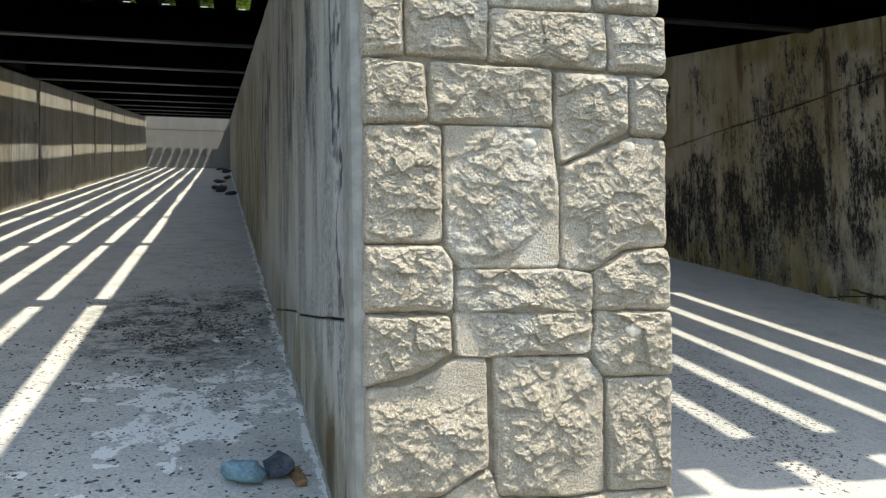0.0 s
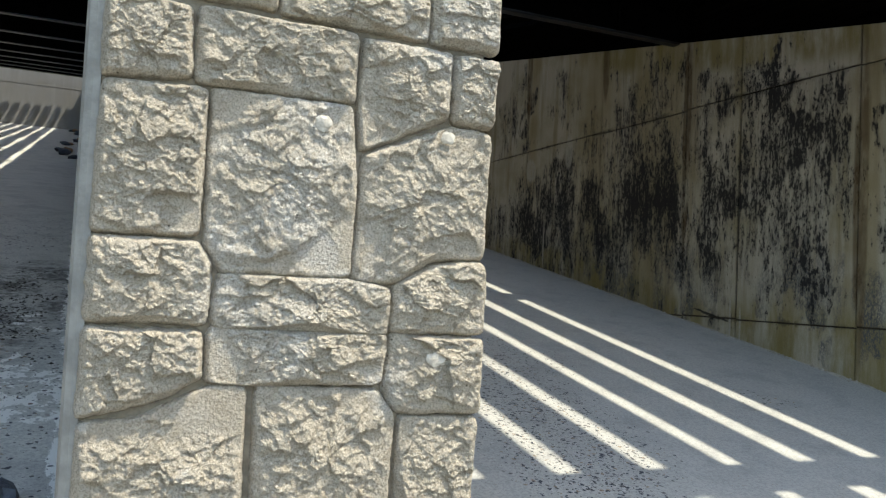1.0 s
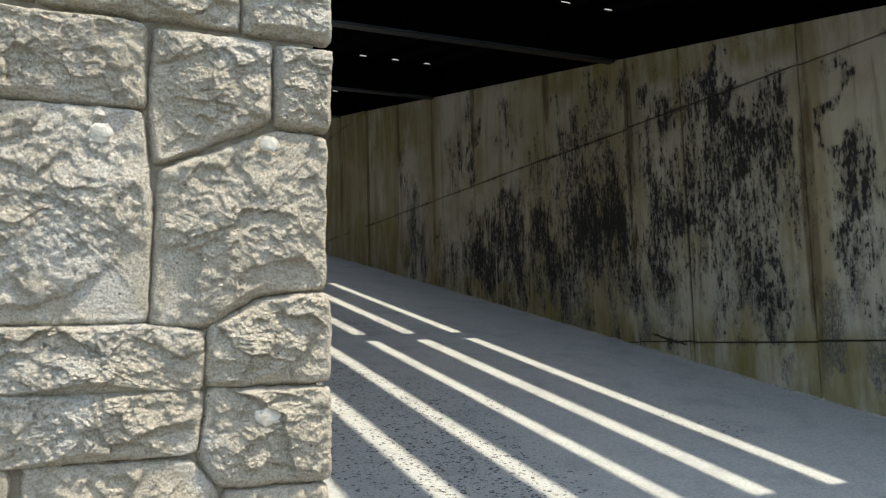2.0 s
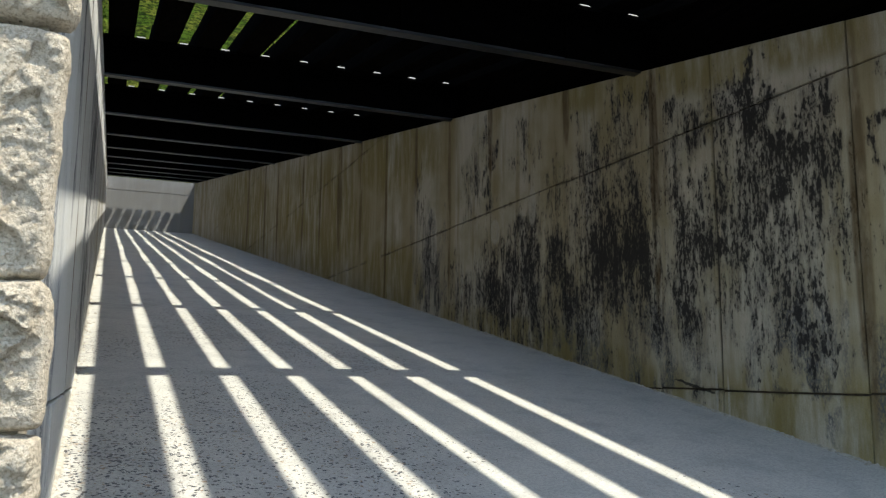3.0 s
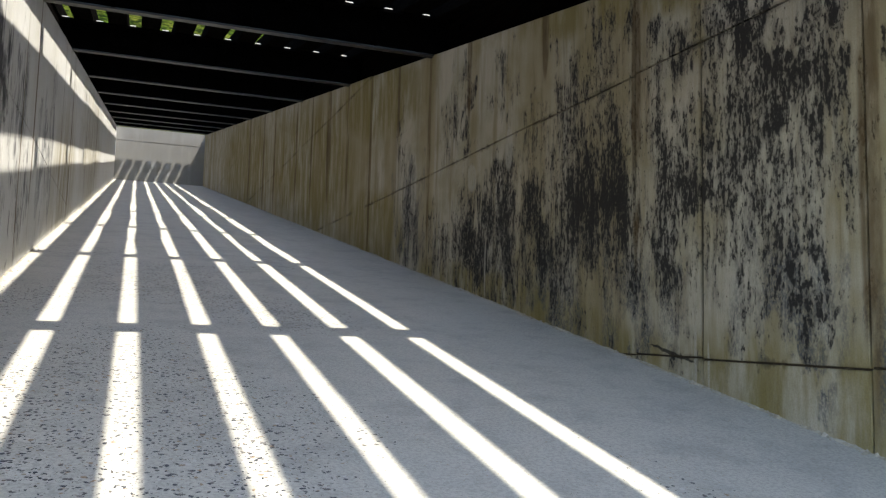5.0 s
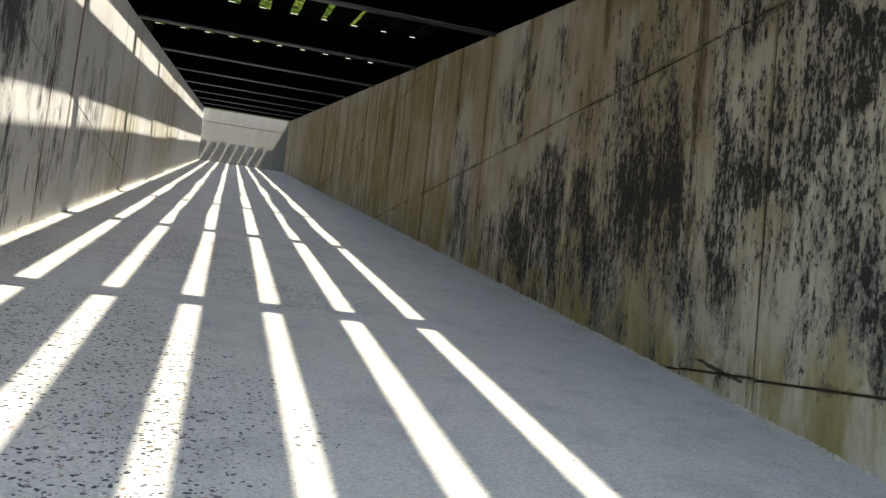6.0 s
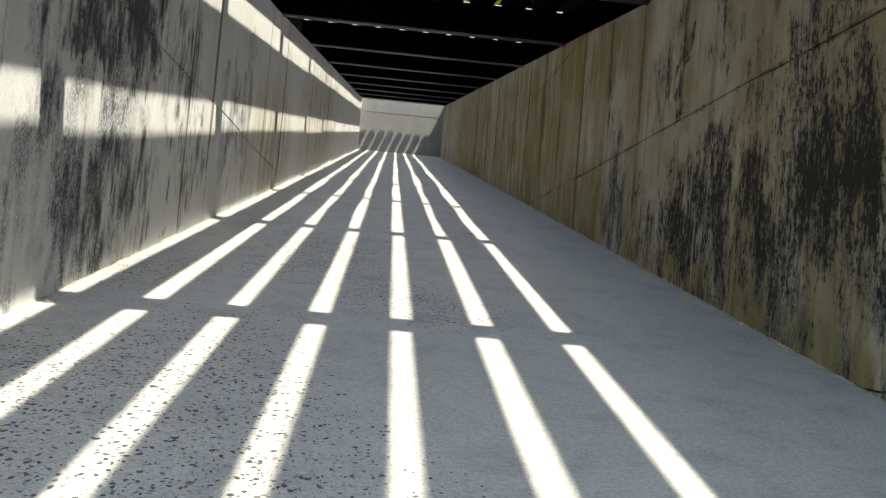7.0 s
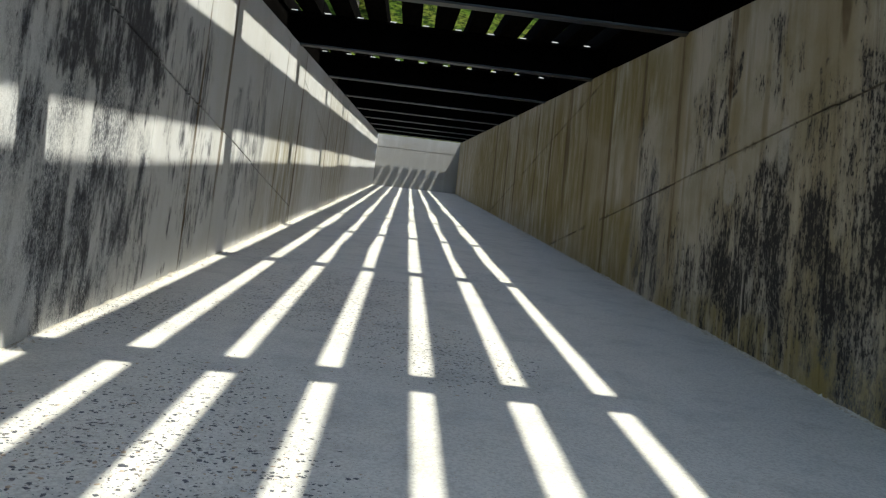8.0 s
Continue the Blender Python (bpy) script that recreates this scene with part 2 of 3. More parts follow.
DIVIDER_LEFT = wall_concrete("blue_grey_streaked_concrete", [(0.15, 1.3, 0.06, 1.3, 0.75), (1.0, 1.5, 0.30, 0.6, 0.55), (2.0, 1.4, 0.5, 0.6, 0.55), (4.4, 1.4, 0.8, 0.4, 0.75)],
    [(0.75, 1.2, 0.45, 1.3), (2.4, 1.4, 0.9, 1.0), (4.6, 1.3, 1.2, 0.8), (0.1, 0.35, 0.3, 0.5), (1.5, 1.0, 2.5, 1.0, 0.45)], 0.12, (0.68, 0.675, 0.64), (), [(0.3, 0.10, 0.5, 0.2)], 0.06, coarse=0.55, soot=0.9, ink=0.6, cast=(0.085, 0.098, 0.125),
    moss=[(1.5, 0.10, 3.0, 0.40, 0.6), (8.0, 0.8, 3.5, 1.5), (15.0, 1.0, 6.0, 1.6)])
PLAIN_WALL = wall_concrete("brown_streaked_concrete", [], [(12.0, 0.8, 4.0, 0.8)], 0.35, (0.45, 0.43, 0.38), (),
    [(3.9 + 3.4 * i, 1.2, 0.10, 1.7) for i in range(9)], streak=0.6)
END_WALL = wall_concrete("pale_concrete", [], [], 0.05, (0.33, 0.33, 0.325), streak=0.12)


def floor_concrete(name, dirt, crust, light=1.0):
    """Worn concrete with its gravel showing. dirt, crust: ellipses (across, along, half sizes)."""
    n = Nodes(name)
    x, y, z = n.axes()
    wx = n.math("ADD", x, n.step(n.noise(4.0, 4), 0.25, 0.75, -0.22, 0.22))
    wy = n.math("ADD", y, n.step(n.noise(3.1, 4), 0.25, 0.75, -0.5, 0.5))
    col = n.mix(n.noise(0.9, 5), tuple(c * light for c in (0.475, 0.46, 0.415)), tuple(c * light for c in (0.385, 0.375, 0.34)))
    col = n.mix(n.step(n.noise(4.0, 6, 0.65), 0.45, 0.7, 0, 0.45), col, (0.27, 0.262, 0.25))
    col = n.mix(n.step(n.noise(75, 5, 0.72), 0.42, 0.62, 0, 0.42), col, (0.20, 0.195, 0.185))
    worn = n.step(n.noise(1.1, 4), 0.40, 0.62, 0.10, 1.0)
    if dirt:
        d = n.math("MULTIPLY", n.step(n.spots(x, y, dirt), 0.0, 0.7), n.step(n.math("ADD", n.math("MULTIPLY", n.noise(21, 6, 0.7), 0.5), n.math("MULTIPLY", n.noise(4.5, 5, 0.6), 0.5)), 0.43, 0.58))
        col = n.mix(n.math("MULTIPLY", d, 0.85), col, (0.055, 0.05, 0.044))
    grit = n.step(n.cells(95), 0.10, 0.22, 1.0, 0.0)
    pick = n.step(n.noise(31, 3), 0.50, 0.56)
    col = n.mix(n.math("MULTIPLY", n.math("MULTIPLY", grit, pick), worn), col, (0.07, 0.065, 0.065))
    tan = n.math("MULTIPLY", n.step(n.cells(61), 0.12, 0.25, 1.0, 0.0), n.step(n.noise(17, 3), 0.55, 0.62))
    col = n.mix(n.math("MULTIPLY", tan, 0.6), col, (0.30, 0.21, 0.13))
    bump = n.math("ADD", n.noise(45, 5, 0.6), n.math("MULTIPLY", grit, 0.5))
    if crust:
        s = n.math("ADD", n.math("MULTIPLY", n.math("MAXIMUM", n.step(n.spots(wx, wy, crust), 0.0, 0.8), n.step(x, -0.95, -0.87)), 0.23), n.noise(12.0, 10, 0.74, vec=n.scaled(n.pos, 1, 0.55, 1), warp=0.4))
        c = n.step(s, 0.665, 0.685)
        col = n.mix(n.math("MULTIPLY", c, 0.9), col, (0.92, 0.90, 0.85))
        bump = n.math("ADD", bump, c)
    return n.done(col, 0.82, bump, 0.35, 0.006)


FLOOR = floor_concrete("worn_grey_concrete", [], [], 1.12)
FLOOR_LEFT = floor_concrete("dirty_grey_concrete", [(-1.5, 3.2, 0.7, 1.4), (-1.05, 3.7, 0.30, 1.1), (-1.3, 2.4, 0.4, 0.5, 0.6)],
                            [(-1.40, 1.65, 0.26, 0.30), (-1.62, 1.95, 0.22, 0.25, 0.8), (-1.57, 1.25, 0.18, 0.35), (-1.36, 1.15, 0.10, 0.18), (-1.72, 0.70, 0.16, 0.16, 0.9), (-0.99, 1.55, 0.12, 0.14, 1.2),
                             (-1.07, 2.90, 0.10, 0.22), (-1.05, 1.95, 0.14, 0.25, 0.9), (-1.30, 1.45, 0.3, 0.5, 0.8)], 1.50)


def cast_stone():
    n = Nodes("cast_stone")
    r = n.random()
    col = n.mix(n.noise(6, 4), (0.76, 0.665, 0.53), (0.62, 0.53, 0.40))
    col = n.mix(n.step(n.noise(3.6, 5, 0.65), 0.53, 0.66, 0, 0.55), col, (0.80, 0.765, 0.70))
    col = n.mix(n.math("MULTIPLY", r, 0.35), col, (0.56, 0.48, 0.365))
    fine = n.noise(210, 3, 0.7)
    sand = n.noise(95, 6, 0.8)
    grains = n.cells(120)
    # dark speckle paints in the shade of pits between the grains
    col = n.mix(n.step(fine, 0.45, 0.62, 0, 0.68), col, (0.33, 0.27, 0.19))
    col = n.mix(n.step(n.noise(24, 7, 0.75), 0.50, 0.66, 0, 0.5), col, (0.42, 0.345, 0.245))
    holes = n.math("MAXIMUM", n.step(n.cells(34), 0.05, 0.10), n.step(n.noise(15, 3), 0.52, 0.56, 1.0, 0.0))
    # air holes, with the shade inside them put into the colour
    col = n.mix(holes, (0.13, 0.105, 0.075), col)
    bump = n.math("ADD", n.math("MULTIPLY", sand, 0.9), n.math("MULTIPLY", grains, 0.4))
    bump = n.math("ADD", bump, n.math("MULTIPLY", n.noise(250, 3, 0.8), 0.8))
    return n.done(col, 0.92, n.math("ADD", bump, n.math("MULTIPLY", holes, 0.3)), 1.0, 0.0085)


def plain(name, a, b, scale, rough=0.85, strength=0.3, stretch=(1, 1, 1), metal=0.0):
    n = Nodes(name)
    v = n.scaled(n.pos, *stretch)
    f = n.noise(scale, 5, 0.6, vec=v)
    col = n.mix(n.step(f, 0.35, 0.65), a, b)
    return n.done(col, rough, n.math("ADD", f, n.math("MULTIPLY", n.noise(scale * 9, 3, vec=v), 0.4)), strength, 0.01, metal)


STONE = cast_stone()
MORTAR = plain("stone_joint", (0.30, 0.25, 0.18), (0.20, 0.165, 0.12), 40)
NOSING = plain("nosing_concrete", (0.36, 0.345, 0.31), (0.26, 0.25, 0.225), 14)
PALE_SPOT = plain("pale_spot", (0.68, 0.61, 0.50), (0.46, 0.40, 0.31), 60)
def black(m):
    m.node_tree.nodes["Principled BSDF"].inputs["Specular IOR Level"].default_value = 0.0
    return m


# near-zero colours without sheen: the roof's deep shade is put into them
TIMBER = plain("shade_black_timber", (0.0025, 0.0024, 0.0022), (0.005, 0.0045, 0.004), 30, 0.95, 0.4, (1, 0.05, 1))
BEAM = plain("shade_black_steel", (0.0012, 0.0012, 0.0012), (0.0025, 0.0024, 0.0023), 12, 0.95, 0.2)
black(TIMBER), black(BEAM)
SLIVER = plain("sliver_pale", (0.20, 0.20, 0.195), (0.13, 0.13, 0.125), 25, 0.6, 0.2)
# a little lighter and glossier than the rest of the beam
FLANGE = plain("semigloss_flange", (0.007, 0.0067, 0.0064), (0.004, 0.0038, 0.0036), 18, 0.40, 0.1)
JOINT = plain("dark_joint", (0.085, 0.070, 0.052), (0.05, 0.041, 0.031), 20, 0.95)
BLUE_ROCK = plain("blue_rock", (0.27, 0.43, 0.49), (0.17, 0.28, 0.33), 45, 0.8, 0.6)
DARK_ROCK = plain("dark_rock", (0.09, 0.105, 0.13), (0.045, 0.055, 0.07), 35, 0.6, 0.6)
WOOD = plain("broken_wood", (0.34, 0.20, 0.10), (0.22, 0.12, 0.055), 60, 0.8, 0.5, (1, 0.15, 1))
APRON = plain("grey_apron", (0.20, 0.195, 0.185), (0.14, 0.135, 0.13), 3.0, 0.9, 0.3)
BARK = plain("bark", (0.12, 0.09, 0.06), (0.07, 0.05, 0.035), 14, 0.95, 0.8, (1, 1, 0.3))
DIRT = plain("black_dirt", (0.03, 0.026, 0.022), (0.06, 0.05, 0.04), 40, 0.95, 0.4)
CHIPS = plain("pale_chips", (0.50, 0.47, 0.40), (0.34, 0.31, 0.26), 30, 0.9, 0.5)


def gravel():
    n = Nodes("gravel")
    i = n.island()
    col = n.mix(n.step(i, 0.45, 0.55), (0.045, 0.048, 0.058), (0.10, 0.09, 0.085))
    col = n.mix(n.step(i, 0.80, 0.84), col, (0.28, 0.20, 0.13))
    col = n.mix(n.step(i, 0.93, 0.95), col, (0.50, 0.49, 0.47))
    return n.done(col, 0.6)


def foliage():
    n = Nodes("foliage")
    col = n.mix(n.island(), (0.022, 0.040, 0.006), (0.085, 0.115, 0.016))
    m = black(n.done(col, 0.8))
    n.b.inputs["Transmission Weight"].default_value = 0.0
    return m


def grass():
    """Rough banks, with sunny tufts and shaded hollows painted into the colour."""
    n = Nodes("grass")
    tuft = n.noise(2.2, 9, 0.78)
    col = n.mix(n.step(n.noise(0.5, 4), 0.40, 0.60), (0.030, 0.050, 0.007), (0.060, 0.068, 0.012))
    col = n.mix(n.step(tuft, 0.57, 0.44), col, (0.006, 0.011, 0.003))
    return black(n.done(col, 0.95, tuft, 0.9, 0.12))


GRAVEL, LEAVES, GRASS = gravel(), foliage(), grass()


# ---- building helpers ----
def part(name, bm, material, parent=None, label=""):
    me = bpy.data.meshes.new(name)
    bmesh.ops.recalc_face_normals(bm, faces=bm.faces)
    bm.to_mesh(me)
    bm.free()
    me.materials.append(material)
    ob = new(name, me)
    ob.parent = parent
    return tagged(ob, label)


def empty(name, place=(0, 0, 0)):
    ob = new(name)
    ob.location = place
    ob.empty_display_size = 0.1
    return ob


def up(x, y, h):
    """A place at height h over the ramp."""
    return Vector((x, y, K * y + h))


def box(bm, x0, x1, y0, y1, h0, h1, slope=True, steps=1):
    """A box whose top and bottom follow the ramp."""
    k = K if slope else 0.0
    ys = [y0 + (y1 - y0) * i / steps for i in range(steps + 1)]
    rings = [[bm.verts.new((x, y, k * y + h)) for x, h in ((x0, h0), (x1, h0), (x1, h1), (x0, h1))] for y in ys]
    for a, b in zip(rings, rings[1:]):
        for i in range(4):
            bm.faces.new((a[i], a[(i + 1) % 4], b[(i + 1) % 4], b[i]))
    bm.faces.new(rings[0][::-1])
    bm.faces.new(rings[-1])
    return bm


def boxed(name, material, parent, x0, x1, y0, y1, h0, h1, slope=True, label="", bevel=0.0, steps=1):
    bm = box(bmesh.new(), x0, x1, y0, y1, h0, h1, slope, steps)
    if bevel:
        bmesh.ops.bevel(bm, geom=bm.edges[:], offset=bevel, segments=2, affect="EDGES", profile=0.6)
    return part(name, bm, material, parent, label)


def inset(poly, d):
    """A convex outline (turning left) moved inwards by d."""
    out = []
    for i in range(len(poly)):
        a, b, c = (Vector(poly[(i + j) % len(poly)]) for j in (-1, 0, 1))
        u, v = (b - a).normalized(), (c - b).normalized()
        nu, nv = Vector((-u.y, u.x)), Vector((-v.y, v.x))
        k = max(0.2, 1 + nu.dot(nv))
        out.append(b + (nu + nv) * (d / k))
    return out


def clip(poly, level, above):
    """The part of an outline (along, up) above or below a level line."""
    out = []
    side = [(p[1] - level) * (1 if above else -1) for p in poly]
    for i in range(len(poly)):
        j = (i + 1) % len(poly)
        if side[i] >= 0:
            out.append(poly[i])
        if side[i] * side[j] < 0:
            f = side[i] / (side[i] - side[j])
            out.append((poly[i][0] + f * (poly[j][0] - poly[i][0]), level))
    return out


def area(poly):
    return abs(sum(a[0] * b[1] - b[0] * a[1] for a, b in zip(poly, poly[1:] + poly[:1]))) / 2


def panels(parent, x, facing, edges, depth=0.02, gap=0.005, lifts=True):
    """The cast panels of a wall face at x that faces along facing (1 or -1), parted by upright joints and by the level lift lines."""
    for y0, y1 in zip(edges, edges[1:]):
        whole = [(y0, K * y0 - 0.05), (y1, K * y1 - 0.05), (y1, K * y1 + H), (y0, K * y0 + H)]
        pieces = []
        for level in LIFTS if lifts else ():
            if y0 > 9 and random.random() < 0.35:
                continue
            level += random.uniform(-0.007, 0.007)
            low, whole = clip(whole, level, False), clip(whole, level, True)
            if len(low) > 2:
                pieces.append(low)
            if len(whole) < 3:
                break
        if len(whole) > 2:
            pieces.append(whole)
        for poly in pieces:
            if area(poly) < 0.004:
                continue
            proud = random.uniform(-0.002, 0.002)
            bm = bmesh.new()
            rings = []
            for d, off in ((gap, -depth), (gap, -0.004), (gap + 0.0035, 0.0)):
                rings.append([bm.verts.new((x + facing * (off + proud), p.x, p.y)) for p in inset(poly, d)])
            for a, b in zip(rings, rings[1:]):
                for i in range(len(a)):
                    bm.faces.new((a[i], a[(i + 1) % len(a)], b[(i + 1) % len(a)], b[i]))
            bm.faces.new(rings[-1])
            part("panel", bm, parent.data.materials[0], parent)


# ---- the large structure ----
def structure(name, ob, label):
    ob.name = name
    return tagged(ob, label, "wall" if "wall" in name else name.split("_")[0], kind="structure")


wall_east = structure("wall_east", boxed("wall_east", RIGHT_WALL, None, W + 0.02, W + 0.32, -0.14, END + 0.3, -0.6, H - 0.004),
                      "tall cast concrete wall with black mould and brown streaks")
# added out of view, to block light from the right of the stones
wall_wing = structure("wall_wing", boxed("wall_wing", RIGHT_WALL, None, W, W + 0.3, -7.5, -0.145, -0.4, H + 0.25, False),
                      "unseen concrete wall added beside the apron to block side light")
wall_divider = structure("wall_divider", boxed("wall_divider", DIVIDER_WALL, None, DIV + 0.02, -0.02, FACE + 0.012, END, -0.6, H - 0.004),
                         "thick concrete wall between two ramps, streaked grey")
wall_divider.data.materials.append(DIVIDER_LEFT)
wall_west = structure("wall_west", boxed("wall_west", PLAIN_WALL, None, SHIFT - 0.32, SHIFT - 0.045, -0.14, END + 0.3, -0.6, H - 0.004),
                      "brown-streaked concrete wall along the ramp")
bm = bmesh.new()
box(bm, SHIFT - 0.05, DIV + 0.02, END + 0.02, END + 0.32, -0.6, H, False)
bmesh.ops.translate(bm, verts=bm.verts[:], vec=(0, 0, K * END))
wall_north = structure("wall_north", part("wall_north", bm, END_WALL), "pale concrete wall closing the head of the ramp")
bm = bmesh.new()
box(bm, -0.02, W + 0.02, END + 0.02, END + 0.32, -0.6, H, False)
bmesh.ops.translate(bm, verts=bm.verts[:], vec=(0, 0, K * END))
wall_north_2 = structure("wall_north_2", part("wall_north_2", bm, END_WALL), "pale concrete wall closing the head of the ramp")
floor_east = structure("floor_east", boxed("floor_east", FLOOR, None, -0.02, W + 0.02, -0.2, END + 0.03, -0.25, 0.0, steps=4),
                       "sloping worn concrete floor with gravel showing")
floor_west = structure("floor_west", boxed("floor_west", FLOOR_LEFT, None, SHIFT - 0.02, DIV + 0.02, -0.2, END + 0.03, -0.25, -0.012),
                       "sloping dirty concrete floor with white crusts")


# ---- the black roof of beams and slats ----
PERIOD, FIRST, BEAMS = 3.45, -0.09, 11
PITCH, SLAT = 0.3925, 0.227
SLAT_H = H + 0.365


def steel_beam():
    """A cross beam with a wide top plate, a narrow body and a bottom flange, at the origin of the ramp."""
    e = empty("steel_beam")
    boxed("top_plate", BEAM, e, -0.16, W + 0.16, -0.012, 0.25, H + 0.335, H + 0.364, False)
    # added pale wedges, standing in for slivers of sun on the plate's edge
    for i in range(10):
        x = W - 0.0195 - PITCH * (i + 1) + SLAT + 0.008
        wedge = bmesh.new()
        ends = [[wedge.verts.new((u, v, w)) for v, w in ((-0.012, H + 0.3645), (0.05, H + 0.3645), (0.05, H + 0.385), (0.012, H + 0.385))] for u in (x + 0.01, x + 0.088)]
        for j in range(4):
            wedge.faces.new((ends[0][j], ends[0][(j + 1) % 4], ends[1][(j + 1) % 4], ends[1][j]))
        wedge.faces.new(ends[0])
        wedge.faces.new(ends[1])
        part("sunlit_sliver", wedge, SLIVER, e, "pale wedge standing in for a sunlit sliver on the beam")
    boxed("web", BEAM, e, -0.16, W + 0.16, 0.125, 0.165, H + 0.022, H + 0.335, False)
    boxed("bottom_flange", FLANGE, e, -0.16, W + 0.16, 0.105, 0.185, H + 0.002, H + 0.022, False, "grey bottom flange", 0.003)
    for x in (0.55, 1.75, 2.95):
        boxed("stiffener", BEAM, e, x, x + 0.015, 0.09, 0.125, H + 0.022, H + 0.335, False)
    return tagged(e, "black steel cross beam resting on the concrete walls", "beam", "roof beams")


def timber_slat(length, bow=0.0):
    """A slat from beam to beam, its lower edge on the origin, a little bowed sideways."""
    bm = bmesh.new()
    box(bm, 0, SLAT, 0.003, length - 0.003, 0, 0.18, steps=10)
    bmesh.ops.bevel(bm, geom=[e for e in bm.edges if e.calc_face_angle(0) > 0.5], offset=0.008, segments=1, affect="EDGES")
    for v in bm.verts:
        f = v.co.y / length
        v.co.x += bow * (math.sin(math.pi * f) - 0.35 * math.sin(math.tau * 1.5 * f))
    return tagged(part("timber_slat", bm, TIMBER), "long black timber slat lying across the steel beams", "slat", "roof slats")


def edge_board(x):
    """An added black board over a wall, between the beams, that keeps light out."""
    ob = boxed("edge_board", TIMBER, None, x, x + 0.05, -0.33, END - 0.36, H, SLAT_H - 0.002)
    return tagged(ob, "black board added on top of the wall to keep light out", "board", "roof edge boards")


first_beam = steel_beam()
first_beam.location = (0, FIRST, K * FIRST)
for shift in (0.0, SHIFT):
    for i in range(BEAMS):
        if shift or i:
            y = FIRST + PERIOD * i
            copy_thing(first_beam, pose(shift, y, K * y))
for x in (W + 0.165, -0.215, SHIFT + W + 0.165, SHIFT - 0.215):
    edge_board(x)
joints = [-0.32] + [FIRST + 0.125 + PERIOD * i for i in range(1, BEAMS)] + [END - 0.36]
lengths = {0: joints[1] - joints[0], 1: PERIOD, BEAMS - 1: joints[-1] - joints[-2]}
slats = {}
rng = random.Random(4)
for shift in (0.0, SHIFT):
    for bay in range(BEAMS):
        for i in range(11):
            span = bay if bay in lengths else 1
            bow = rng.choice((-0.016, -0.007, 0.0, 0.008, 0.014)) if bay > 1 and i < 6 else 0.0
            kind = (span, bow)
            y = joints[bay]
            m = pose(shift + W - 0.0245 - PITCH * i + rng.uniform(-0.009, 0.009), y, K * y + SLAT_H, 0, 0, rng.uniform(-0.12, 0.12))
            if kind in slats:
                copy_thing(slats[kind], m)
            else:
                slats[kind] = timber_slat(lengths[span], bow)
                slats[kind].matrix_basis = m

# ---- the ground outside ----
def ground_height(x, y):
    inside = SHIFT - 0.2 < x < W + 0.2
    if y < END + 0.2 and inside:
        return K * y - 0.3 if y > -0.25 else -0.045
    bank = K * min(max(y, 0), END) + H - 0.15
    bank += 0.8 * min(max(y - END - 2, 0), 90) + 0.42 * min(max(-x - 12, 0), 60) * min(max((y + 4) / 8, 0), 1)
    ramp_down = min(max((y + 4.0) / 3.6, 0), 1)
    hump = 0.6 * noise.noise((x * 0.11, y * 0.11, 3.0)) if y > END + 4 or x < -9 else 0.0
    return (bank + hump) * ramp_down - 0.045 * (1 - ramp_down)


xs = [-400, -200, -110, -80, -66, -54, -44, -36, -30, -24, -19, -15, -12, -10, -8, -6.5, -5.4, SHIFT - 0.22, SHIFT - 0.1, -2, W + 0.1, W + 0.22,
      5, 7, 10, 15, 22, 32, 45, 70, 120, 220, 400]
ys = [-400, -150, -60, -30, -15, -8, -5, -3.5, -2.5, -1.5, -0.8, -0.3, -0.2, 1, 4, 8, 13, 18, 24, 30, 35, END + 0.19, END + 0.3, 38, 40, 43, 47, 52,
      58, 65, 74, 85, 100, 130, 200, 400]
bm = bmesh.new()
net = [[bm.verts.new((x, y, ground_height(x, y))) for x in xs] for y in ys]
for j in range(len(ys) - 1):
    for i in range(len(xs) - 1):
        bm.faces.new((net[j][i], net[j][i + 1], net[j + 1][i + 1], net[j + 1][i]))
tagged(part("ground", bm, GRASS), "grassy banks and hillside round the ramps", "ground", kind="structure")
bm = bmesh.new()
box(bm, SHIFT - 0.02, W + 0.02, -14, -0.2, -0.3, -0.037, False)
tagged(part("pavement", bm, APRON), "grey level concrete apron before the ramps", "pavement", kind="structure")


